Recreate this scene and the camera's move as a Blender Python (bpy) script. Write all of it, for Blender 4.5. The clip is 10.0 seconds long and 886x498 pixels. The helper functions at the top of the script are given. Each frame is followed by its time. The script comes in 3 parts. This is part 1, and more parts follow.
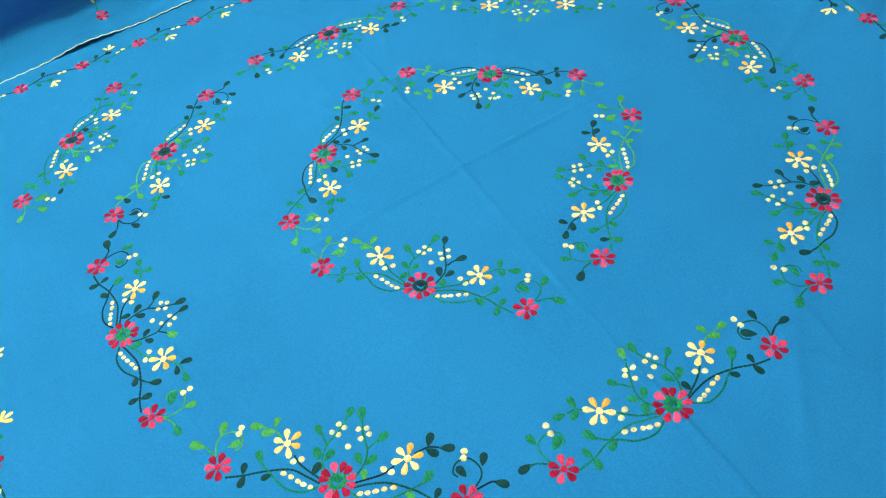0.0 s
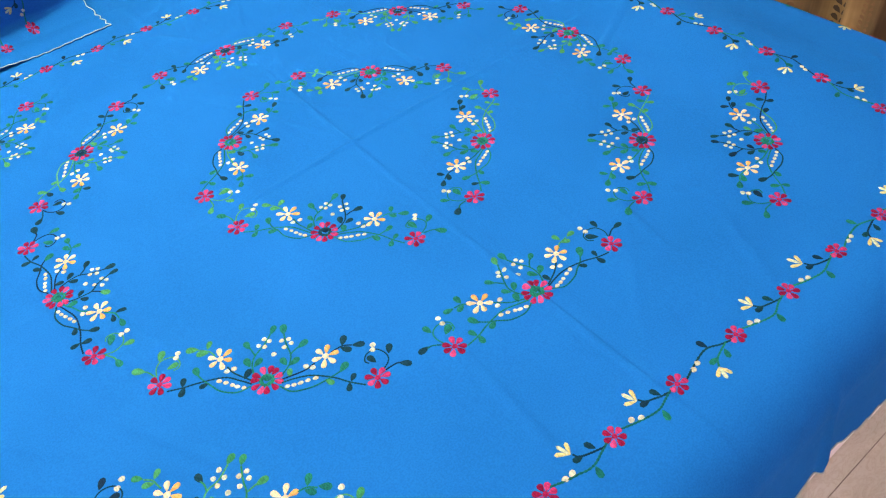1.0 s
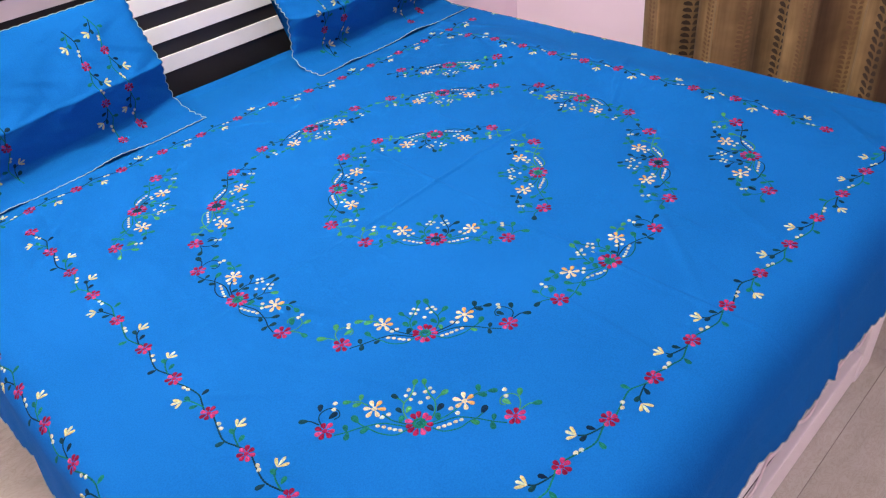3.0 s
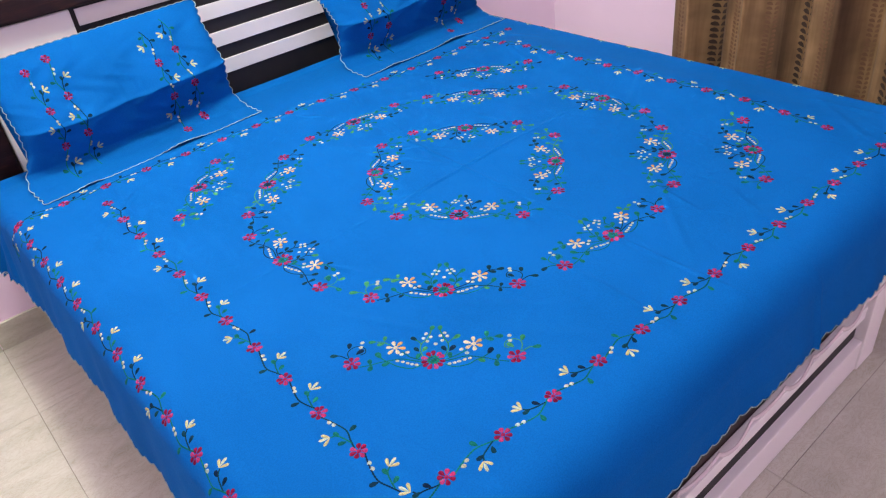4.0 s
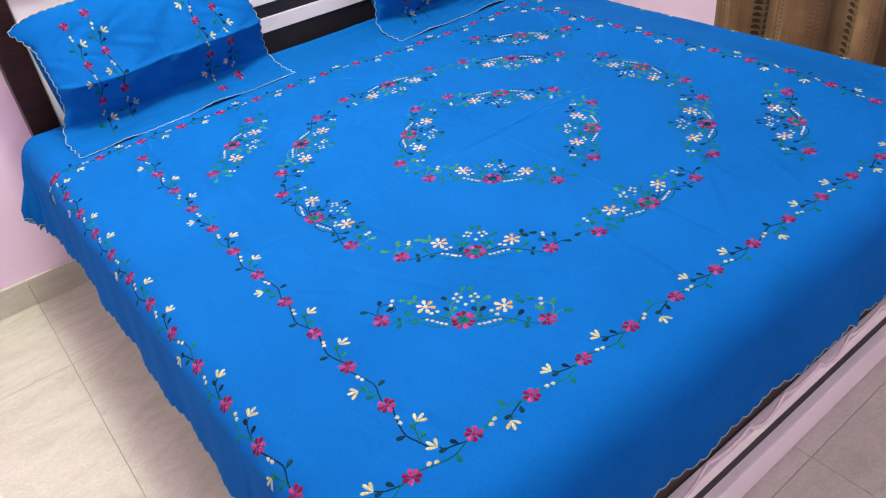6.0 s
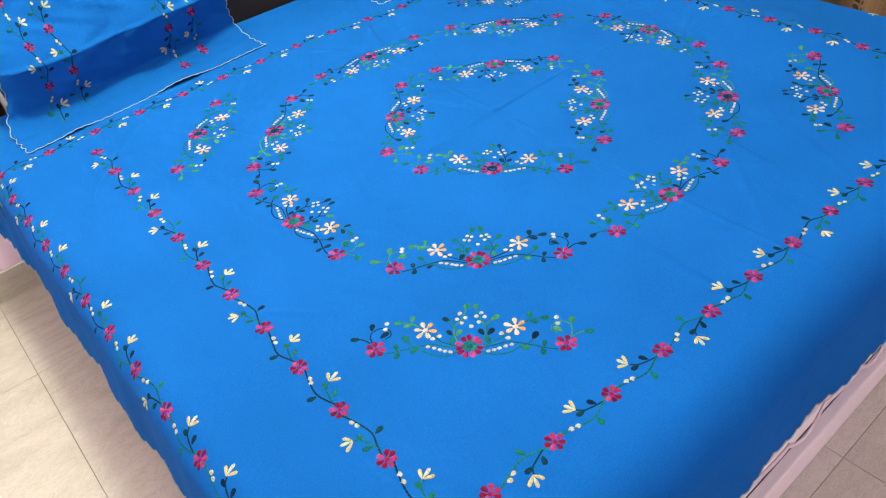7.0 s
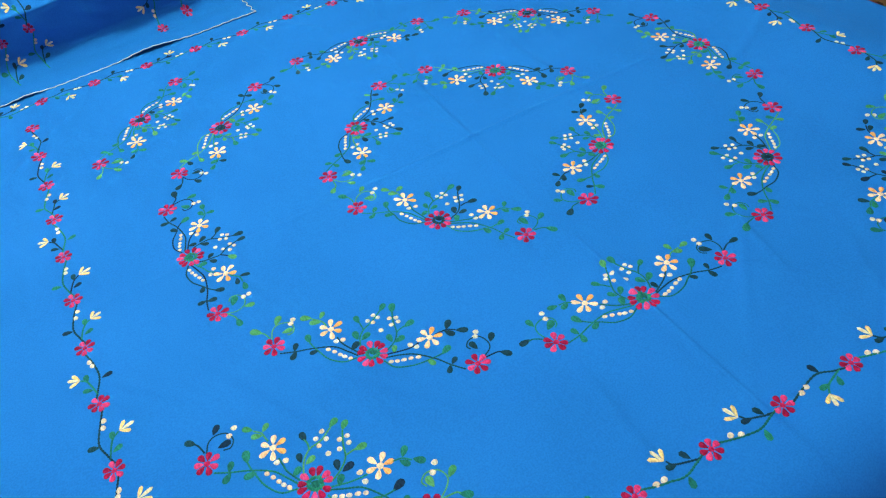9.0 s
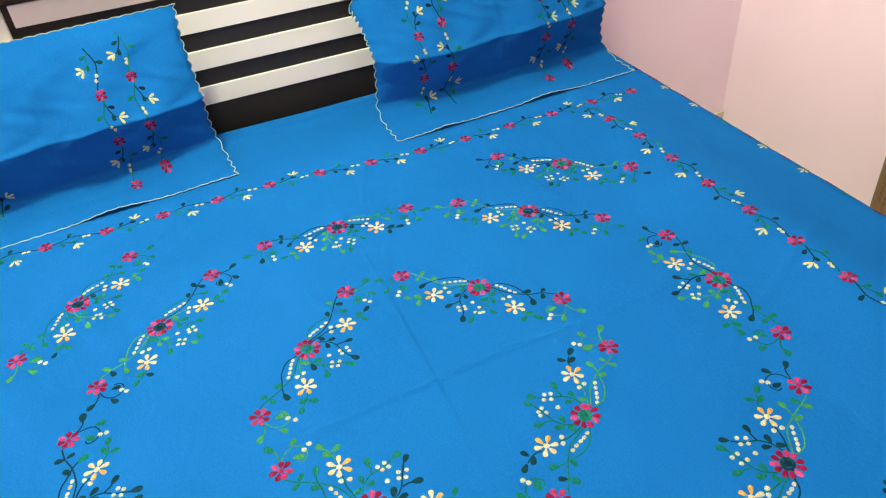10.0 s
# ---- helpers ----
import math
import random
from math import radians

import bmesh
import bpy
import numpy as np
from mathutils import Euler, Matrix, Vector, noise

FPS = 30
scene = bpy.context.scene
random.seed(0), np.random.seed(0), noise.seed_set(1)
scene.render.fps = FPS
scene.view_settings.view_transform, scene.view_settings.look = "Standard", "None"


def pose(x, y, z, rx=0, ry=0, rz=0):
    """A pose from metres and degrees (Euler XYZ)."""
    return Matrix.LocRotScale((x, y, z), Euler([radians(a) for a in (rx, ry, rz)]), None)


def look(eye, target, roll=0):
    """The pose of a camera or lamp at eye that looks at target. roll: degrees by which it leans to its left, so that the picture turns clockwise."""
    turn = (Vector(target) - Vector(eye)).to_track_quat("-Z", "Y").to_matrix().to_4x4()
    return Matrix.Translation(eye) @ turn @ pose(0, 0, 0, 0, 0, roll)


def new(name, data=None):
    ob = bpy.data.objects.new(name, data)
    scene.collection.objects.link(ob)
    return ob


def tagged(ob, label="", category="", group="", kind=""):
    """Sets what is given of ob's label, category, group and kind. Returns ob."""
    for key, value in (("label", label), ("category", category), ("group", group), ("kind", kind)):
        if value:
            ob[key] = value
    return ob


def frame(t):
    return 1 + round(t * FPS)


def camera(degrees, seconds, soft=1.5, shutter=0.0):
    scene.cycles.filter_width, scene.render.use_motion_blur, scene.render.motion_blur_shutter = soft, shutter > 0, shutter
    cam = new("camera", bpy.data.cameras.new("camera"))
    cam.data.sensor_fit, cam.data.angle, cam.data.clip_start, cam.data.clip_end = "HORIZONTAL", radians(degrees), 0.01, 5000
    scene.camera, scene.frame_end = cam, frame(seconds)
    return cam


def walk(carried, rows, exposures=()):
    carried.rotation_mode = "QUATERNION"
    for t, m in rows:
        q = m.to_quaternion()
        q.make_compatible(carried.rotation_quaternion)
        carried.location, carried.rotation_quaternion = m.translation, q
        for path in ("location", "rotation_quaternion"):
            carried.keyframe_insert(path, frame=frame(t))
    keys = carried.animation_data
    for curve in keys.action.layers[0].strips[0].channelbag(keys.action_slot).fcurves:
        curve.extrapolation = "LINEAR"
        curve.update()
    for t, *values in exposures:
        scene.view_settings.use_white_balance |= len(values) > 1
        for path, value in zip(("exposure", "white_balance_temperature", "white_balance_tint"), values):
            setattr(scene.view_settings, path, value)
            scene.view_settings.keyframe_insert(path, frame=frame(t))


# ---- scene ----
cam = camera(62.2, 10.0, 1.2)
PATH = [
    (0, (-0.356, -0.744, 1.451), (0.133, 0.455, -0.073), -10.7),
    (0.5, (-0.417, -0.828, 1.47), (0.284, 0.329, -0.003), -6.2),
    (1, (-0.502, -0.977, 1.466), (0.297, 0.175, 0.039), -6.5),
    (1.5, (-0.624, -1.028, 1.497), (0.126, 0.177, 0.087), -9.4),
    (2, (-0.817, -0.991, 1.515), (0.043, 0.269, 0.222), -8.7),
    (2.5, (-0.937, -1.0, 1.519), (0.066, 0.152, 0.228), -7.4),
    (2.7, (-0.958, -1.034, 1.536), (0.106, 0.121, 0.297), -6.2),
    (3.8, (-1.084, -1.281, 1.567), (-0.054, 0.01, 0.437), -5.2),
    (4, (-1.1, -1.302, 1.569), (-0.098, 0.01, 0.44), -7.1),
    (4.5, (-1.126, -1.338, 1.564), (-0.14, 0.002, 0.455), -8.2),
    (5, (-1.148, -1.341, 1.56), (-0.185, 0.024, 0.461), -7.2),
    (5.5, (-1.139, -1.33, 1.552), (-0.188, 0.03, 0.437), -6.2),
    (6, (-1.118, -1.299, 1.537), (-0.197, 0.034, 0.364), -6.8),
    (6.2, (-1.101, -1.278, 1.525), (-0.206, 0.028, 0.304), -7.5),
    (7.3, (-0.965, -1.051, 1.511), (-0.065, 0.166, 0.205), -8.8),
    (7.5, (-0.937, -1.02, 1.497), (-0.008, 0.16, 0.177), -8.2),
    (8, (-0.812, -1.005, 1.494), (0.064, 0.184, 0.146), -7.7),
    (8.5, (-0.643, -1.026, 1.497), (0.111, 0.253, 0.157), -4.9),
    (9, (-0.535, -0.994, 1.473), (0.051, 0.316, 0.081), -8.4),
    (9.5, (-0.386, -0.844, 1.511), (0.175, 0.462, 0.104), -5.1),
    (10, (-0.246, -0.742, 1.541), (0.318, 0.728, 0.309), -5.1),
]
EXPOSURES = [(0.0, 0.82, 14500, -29), (0.5, 0.79, 11500, -29), (0.6, 0.79, 11200, -28), (0.72, 0.78, 8700, -5), (2.0, 0.61, 8100, -3), (2.5, 0.53, 7800, 0), (3.8, 0.28, 6800, 3), (5.0, 0.27, 6800, 3), (6.2, 0.40, 6950, 2), (7.5, 0.53, 7800, -1), (8.5, 0.56, 8000, -3), (9.3, 0.59, 8400, -5), (9.42, 0.58, 10200, -23), (9.7, 0.57, 10000, -22), (10.0, 0.56, 9300, -17)]
walk(cam, [(t, look(eye, target, roll)) for t, eye, target, roll in PATH], EXPOSURES)

# ---- light ----
world = bpy.data.worlds.new("world")
world.use_nodes = True
world.node_tree.nodes["Background"].inputs[0].default_value = (0.75, 0.85, 1.0, 1)
world.node_tree.nodes["Background"].inputs[1].default_value = 0.05
scene.world = world


def glow(name, where, watts, colour, size):
    data = bpy.data.lights.new(name, "POINT")
    data.energy, data.color, data.shadow_soft_size = watts, colour, size
    new(name, data).location = where


LAMP = (-0.46, 0.50, 2.86)
glow("ceiling_glow", LAMP, 121, (1.0, 0.985, 0.945), 0.13)
# added fill light out of view, tinted violet to make shaded cloth bluer
FILL_AT = (-0.2, -2.74, 2.1)
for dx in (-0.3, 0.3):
    glow("fill_glow", (FILL_AT[0] + dx, FILL_AT[1], FILL_AT[2]), 8.0, (0.72, 0.64, 1.0), 0.09)

# ---- materials ----


def material(name, rough=0.6, metal=0.0, sheen=0.0, coat=0.0, spec=0.5):
    m = bpy.data.materials.new(name)
    m.use_nodes = True
    nt = m.node_tree
    b = nt.nodes["Principled BSDF"]
    b.inputs["Roughness"].default_value = rough
    b.inputs["Metallic"].default_value = metal
    b.inputs["Sheen Weight"].default_value = sheen
    b.inputs["Coat Weight"].default_value = coat
    b.inputs["Specular IOR Level"].default_value = spec
    return m, nt, b


def coords(nt, scale=(1, 1, 1), kind="Object"):
    c = nt.nodes.new("ShaderNodeTexCoord")
    mp = nt.nodes.new("ShaderNodeMapping")
    mp.inputs["Scale"].default_value = scale
    nt.links.new(c.outputs[kind], mp.inputs["Vector"])
    return mp.outputs["Vector"]


def noise_tex(nt, vec, scale, detail=4.0, rough=0.55, distort=0.0):
    n = nt.nodes.new("ShaderNodeTexNoise")
    n.inputs["Scale"].default_value, n.inputs["Detail"].default_value = scale, detail
    n.inputs["Roughness"].default_value, n.inputs["Distortion"].default_value = rough, distort
    nt.links.new(vec, n.inputs["Vector"])
    return n.outputs["Fac"]


def ramp(nt, fac, stops):
    r = nt.nodes.new("ShaderNodeValToRGB")
    el = r.color_ramp.elements
    while len(el) < len(stops):
        el.new(0.5)
    for e, (p, c) in zip(el, stops):
        e.position, e.color = p, (*c, 1)
    nt.links.new(fac, r.inputs["Fac"])
    return r.outputs["Color"]


def blend(nt, fac, a, b, mode="MIX"):
    mx = nt.nodes.new("ShaderNodeMix")
    mx.data_type, mx.blend_type = "RGBA", mode
    for sock, v in ((mx.inputs[0], fac), (mx.inputs[6], a), (mx.inputs[7], b)):
        if isinstance(v, (int, float)):
            sock.default_value = v
        elif isinstance(v, tuple):
            sock.default_value = (*v, 1)
        else:
            nt.links.new(v, sock)
    return mx.outputs[2]


def bump(nt, b, height, strength, dist):
    n = nt.nodes.new("ShaderNodeBump")
    n.inputs["Strength"].default_value, n.inputs["Distance"].default_value = strength, dist
    nt.links.new(height, n.inputs["Height"])
    nt.links.new(n.outputs["Normal"], b.inputs["Normal"])


def cotton_blue():
    m, nt, b = material("blue_cotton", 0.85, spec=0.04)
    v = coords(nt)
    big = ramp(nt, noise_tex(nt, v, 3.0, 3), [(0.3, (0.0015, 0.095, 0.328)), (0.7, (0.0025, 0.109, 0.370))])
    fine = ramp(nt, noise_tex(nt, v, 420, 2), [(0.35, (0.84, 0.86, 0.88)), (0.65, (1.04, 1.03, 1.02))])
    nt.links.new(blend(nt, 1.0, big, fine, "MULTIPLY"), b.inputs["Base Color"])
    w1 = noise_tex(nt, coords(nt, (1, 0.12, 1)), 900, 2)
    w2 = noise_tex(nt, coords(nt, (0.12, 1, 1)), 900, 2)
    add = nt.nodes.new("ShaderNodeMath")
    add.operation = "ADD"
    nt.links.new(w1, add.inputs[0])
    nt.links.new(w2, add.inputs[1])
    rumple = nt.nodes.new("ShaderNodeMath")
    rumple.operation = "MULTIPLY_ADD"
    rumple.inputs[1].default_value = 14.0
    nt.links.new(noise_tex(nt, coords(nt, (1.0, 0.6, 1.0)), 16, 4, 0.5, 0.8), rumple.inputs[0])
    nt.links.new(add.outputs[0], rumple.inputs[2])
    bump(nt, b, rumple.outputs[0], 0.42, 0.0006)
    return m


def thread(name, stops, rough=0.55):
    """Embroidery thread: colour by island, fine stitch relief."""
    m, nt, b = material(name, rough, spec=0.06)
    g = nt.nodes.new("ShaderNodeNewGeometry")
    base = ramp(nt, g.outputs["Random Per Island"], stops)
    v = coords(nt)
    st = noise_tex(nt, coords(nt, (1.0, 0.35, 1.0)), 520, 3, 0.6, 0.5)
    tone = ramp(nt, st, [(0.38, (0.62, 0.62, 0.62)), (0.62, (1.06, 1.06, 1.06))])
    nt.links.new(blend(nt, 1.0, base, tone, "MULTIPLY"), b.inputs["Base Color"])
    bump(nt, b, st, 0.5, 0.001)
    return m


def plain(name, lo, hi, rough=0.5, scale=8.0, fine=120.0, strength=0.12, coat=0.0, spec=0.5):
    m, nt, b = material(name, rough, coat=coat, spec=spec)
    v = coords(nt)
    nt.links.new(ramp(nt, noise_tex(nt, v, scale, 5), [(0.3, lo), (0.7, hi)]), b.inputs["Base Color"])
    bump(nt, b, noise_tex(nt, v, fine, 3), strength, 0.002)
    return m


def wood_dark():
    m, nt, b = material("dark_wood", 0.42, spec=0.25)
    v = coords(nt, (2.0, 14.0, 14.0))
    n = noise_tex(nt, v, 5.0, 6, 0.6, 1.2)
    nt.links.new(ramp(nt, n, [(0.3, (0.008, 0.0035, 0.0035)), (0.55, (0.019, 0.0075, 0.006)), (0.75, (0.044, 0.016, 0.011))]), b.inputs["Base Color"])
    bump(nt, b, n, 0.15, 0.002)
    return m


def tile_stone(name="beige_tile"):
    m, nt, b = material(name, 0.22)
    v = coords(nt, kind="Generated")
    info = nt.nodes.new("ShaderNodeObjectInfo")
    ad = nt.nodes.new("ShaderNodeVectorMath")
    ad.operation = "ADD"
    sc = nt.nodes.new("ShaderNodeVectorMath")
    sc.operation = "SCALE"
    cmb = nt.nodes.new("ShaderNodeCombineXYZ")
    for k in range(3):
        nt.links.new(info.outputs["Random"], cmb.inputs[k])
    nt.links.new(cmb.outputs[0], sc.inputs[0])
    sc.inputs["Scale"].default_value = 30.0
    mp = nt.nodes.new("ShaderNodeMapping")
    mp.inputs["Scale"].default_value = (1.6, 4.5, 1.0)
    mp.inputs["Rotation"].default_value = (0, 0, 0.5)
    nt.links.new(v, mp.inputs["Vector"])
    nt.links.new(mp.outputs[0], ad.inputs[0])
    nt.links.new(sc.outputs[0], ad.inputs[1])
    n = noise_tex(nt, ad.outputs[0], 1.6, 7, 0.6, 1.5)
    cloud = ramp(nt, n, [(0.25, (0.46, 0.47, 0.37)), (0.5, (0.55, 0.56, 0.46)), (0.75, (0.61, 0.62, 0.53))])
    n2 = noise_tex(nt, ad.outputs[0], 6.0, 8, 0.7, 3.0)
    vein = ramp(nt, n2, [(0.46, (1, 1, 1)), (0.50, (0.86, 0.82, 0.76)), (0.54, (1, 1, 1))])
    nt.links.new(blend(nt, 1.0, cloud, vein, "MULTIPLY"), b.inputs["Base Color"])
    return m


def curtain_cloth():
    m, nt, b = material("brown_curtain", 0.75, sheen=0.05)
    v = coords(nt, kind="UV")
    n = noise_tex(nt, v, 9.0, 3)
    c = ramp(nt, n, [(0.3, (0.175, 0.110, 0.048)), (0.7, (0.275, 0.180, 0.085))])
    mp = coords(nt, (1.0, 0.05, 1), kind="UV")
    st = ramp(nt, noise_tex(nt, mp, 60, 2), [(0.35, (0.72, 0.68, 0.62)), (0.65, (1, 1, 1))])
    # broad darker bands at about every second column of leaves
    wv = nt.nodes.new("ShaderNodeTexWave")
    wv.wave_type, wv.bands_direction = "BANDS", "X"
    wv.inputs["Scale"].default_value, wv.inputs["Distortion"].default_value = 1.05, 0.6
    wv.inputs["Detail Scale"].default_value = 2.0
    nt.links.new(v, wv.inputs["Vector"])
    band = ramp(nt, wv.outputs["Fac"], [(0.05, (0.42, 0.38, 0.34)), (0.40, (0.84, 0.82, 0.78)), (0.9, (1.1, 1.08, 1.05))])
    c = blend(nt, 1.0, c, band, "MULTIPLY")
    nt.links.new(blend(nt, 1.0, c, st, "MULTIPLY"), b.inputs["Base Color"])
    bump(nt, b, noise_tex(nt, v, 500, 2), 0.3, 0.001)
    return m


M_SHEET = cotton_blue()
M_RED = thread("red_thread", [(0.0, (0.11, 0.002, 0.024)), (0.4, (0.22, 0.005, 0.050)), (0.55, (0.29, 0.020, 0.098)), (1.0, (0.41, 0.055, 0.19))], 0.7)
M_CREAM = thread("cream_thread", [(0.0, (0.47, 0.45, 0.30)), (0.28, (0.49, 0.46, 0.32)), (0.36, (0.48, 0.32, 0.12)), (0.62, (0.46, 0.28, 0.10)), (0.70, (0.49, 0.39, 0.22)), (1.0, (0.48, 0.43, 0.27))], 0.7)
M_BUD = thread("pale_yellow_thread", [(0.0, (0.42, 0.48, 0.31)), (0.5, (0.46, 0.41, 0.15)), (1.0, (0.38, 0.49, 0.37))])
M_SEED = thread("white_thread", [(0.0, (0.36, 0.44, 0.37)), (0.5, (0.40, 0.39, 0.28)), (1.0, (0.34, 0.45, 0.41))])
M_DARK = thread("dark_green_thread", [(0.0, (0.001, 0.012, 0.040)), (1.0, (0.002, 0.042, 0.056))], 0.75)
M_MID = thread("green_thread", [(0.0, (0.002, 0.084, 0.078)), (1.0, (0.006, 0.150, 0.105))], 0.75)
M_LIME = thread("light_green_thread", [(0.0, (0.012, 0.15, 0.070)), (1.0, (0.048, 0.23, 0.095))], 0.75)
M_TRIM = plain("cream_trim_thread", (0.24, 0.36, 0.35), (0.36, 0.47, 0.44), 0.8, 60, 600, 0.4)
M_WOOD = wood_dark()
M_WHITE = plain("white_laminate", (0.84, 0.825, 0.785), (0.87, 0.86, 0.82), 0.35, 3, 200, 0.04)
M_BLACK = plain("black_recess", (0.006, 0.005, 0.005), (0.012, 0.010, 0.010), 0.6)
M_WALL = plain("pink_paint", (0.85, 0.69, 0.83), (0.89, 0.725, 0.87), 0.7, 2.5, 90, 0.10)
M_CEIL = plain("white_paint", (0.78, 0.77, 0.76), (0.82, 0.81, 0.80), 0.8, 2.5, 90, 0.08)
M_TILE = tile_stone()
M_GROUT = plain("grey_grout", (0.20, 0.17, 0.14), (0.30, 0.26, 0.21), 0.9, 30)
M_SKIRT = tile_stone("skirting_tile")
M_CURTAIN = curtain_cloth()
M_LEAFCURT = plain("dark_brown_weave", (0.018, 0.009, 0.005), (0.036, 0.018, 0.009), 0.7, 40)
M_LEAFPALE = plain("brown_weave", (0.11, 0.056, 0.024), (0.16, 0.088, 0.040), 0.7, 40)
M_MATTRESS = plain("mattress_cloth", (0.5, 0.5, 0.48), (0.6, 0.6, 0.58), 0.9, 20)
M_LINING = plain("pale_lining", (0.62, 0.55, 0.54), (0.70, 0.63, 0.62), 0.85, 40, 400, 0.3)

# ---- mesh helpers ----


def link_mesh(name, verts, faces, mat, parent=None, label="", smooth=True):
    me = bpy.data.meshes.new(name)
    me.from_pydata([tuple(v) for v in verts], [], faces)
    if smooth:
        me.polygons.foreach_set("use_smooth", [True] * len(me.polygons))
    me.materials.append(mat)
    ob = new(name, me)
    if parent:
        ob.parent = parent
    if label:
        tagged(ob, label)
    return ob


def part(name, bm, mat, parent=None, label="", smooth=False):
    me = bpy.data.meshes.new(name)
    bm.to_mesh(me)
    bm.free()
    if smooth:
        me.polygons.foreach_set("use_smooth", [True] * len(me.polygons))
    me.materials.append(mat)
    ob = new(name, me)
    if parent:
        ob.parent = parent
    if label:
        tagged(ob, label)
    return ob


def box(x0, x1, y0, y1, z0, z1, bevel=0.004, seg=2):
    bm = bmesh.new()
    bmesh.ops.create_cube(bm, size=1)
    for v in bm.verts:
        v.co = Vector(((x0 + x1) / 2 + v.co.x * (x1 - x0), (y0 + y1) / 2 + v.co.y * (y1 - y0), (z0 + z1) / 2 + v.co.z * (z1 - z0)))
    if bevel:
        bmesh.ops.bevel(bm, geom=bm.edges[:], offset=bevel, segments=seg, affect="EDGES", profile=0.6)
    return bm


def grid_faces(nu, nv):
    i, j = np.meshgrid(np.arange(nu - 1), np.arange(nv - 1), indexing="ij")
    k = (i * nv + j).ravel()
    return np.stack([k, k + nv, k + nv + 1, k + 1], 1).tolist()


# ---- room ----
WEST, EAST, SOUTH, NORTH, HIGH = -2.0, 1.75, -2.9, 1.245, 3.0
T = 0.12
tagged(part("wall_north", box(WEST - T, EAST + T, NORTH, NORTH + T, 0, HIGH, 0), M_WALL), "plain pale pink painted wall behind the bed", "wall", kind="structure")
tagged(part("wall_east", box(EAST, EAST + T, SOUTH, NORTH, 0, HIGH, 0), M_WALL), "plain pale pink painted side wall", "wall", kind="structure")
tagged(part("wall_west", box(WEST - T, WEST, SOUTH, NORTH, 0, HIGH, 0), M_WALL), "plain pale pink painted side wall", "wall", kind="structure")
tagged(part("wall_south", box(WEST - T, EAST + T, SOUTH - T, SOUTH, 0, HIGH, 0), M_WALL), "plain pale pink painted wall opposite the bed", "wall", kind="structure")
tagged(part("ceiling", box(WEST - T, EAST + T, SOUTH - T, NORTH + T, HIGH, HIGH + T, 0), M_CEIL), "plain white painted ceiling", "ceiling", kind="structure")
floor = tagged(part("floor", box(WEST - T, EAST + T, SOUTH - T, NORTH + T, -0.1, -0.004, 0), M_GROUT), "beige marbled floor tiles with thin dark joints", "floor", kind="structure")

# ---- cloth of the bed: sheet coordinates (u across, v towards the headboard) to space ----
TOP = 0.64
UL, UR, VF, VH = -0.905, 0.955, -0.764, 1.050      # where the cloth starts to bend
RL, RR, RF, RH = 0.06, 0.05, 0.09, 0.05
DL, DR, DF, DH = 0.276, 0.34, 0.262, 0.22          # cloth past the bend


wr = random.Random(11)
WRINKLES = [(wr.uniform(-0.85, 0.9), wr.uniform(-0.75, 0.95), wr.gauss(1.5, 0.5), wr.uniform(0.07, 0.22), wr.uniform(0.0012, 0.0034), wr.uniform(0.006, 0.014)) for _ in range(34)]


def relief(u, v):
    z = 0.0020 * np.sin(5.1 * u + 1.3 * v + 0.4) * np.sin(4.3 * v - 1.1 * u) + 0.0012 * np.sin(13 * u - 9 * v) * np.sin(7 * v + 3 * u + 1)
    z = z + 0.011 * np.exp(-((v - 1.018 - 0.008 * np.sin(3 * u)) / 0.013) ** 2) - 0.006 * np.exp(-((v - 1.048) / 0.010) ** 2)
    z = z + 0.026 * np.exp(-((u - 0.75) / 0.10) ** 2) / (1 + np.exp(-(v + 0.5) / 0.06)) / (1 + np.exp((v - 0.60) / 0.03))
    z = z + 0.0046 * np.exp(-((u - 0.012 - 0.01 * np.sin(3 * v)) / 0.0040) ** 2) * (0.7 + 0.3 * np.sin(9 * v)) * np.exp(-(np.maximum(v, 0) / 0.45) ** 2)
    z = z + 0.0046 * np.exp(-((v - 0.022 - 0.012 * np.sin(2.5 * u)) / 0.0040) ** 2) * (0.7 + 0.3 * np.sin(8 * u + 1)) * np.exp(-(u / 0.50) ** 2)
    for cu, cv, ang, ln, h, w in ((0.30, -0.62, 1.1, 0.16, 0.0022, 0.012), (-0.32, -0.60, 2.2, 0.14, 0.0018, 0.014), (0.75, -0.30, 0.5, 0.15, 0.002, 0.012), (-0.62, 0.28, 1.5, 0.2, 0.0014, 0.014), (0.02, -0.30, 1.6, 0.2, 0.0016, 0.010), (0.80, -0.62, 0.9, 0.2, 0.003, 0.014), (-0.72, -0.58, 1.9, 0.15, 0.002, 0.012), *WRINKLES):
        a = (u - cu) * np.cos(ang) + (v - cv) * np.sin(ang)
        b = -(u - cu) * np.sin(ang) + (v - cv) * np.cos(ang)
        z = z + h * np.exp(-(a / ln) ** 2 - (b / w) ** 2)
    return z


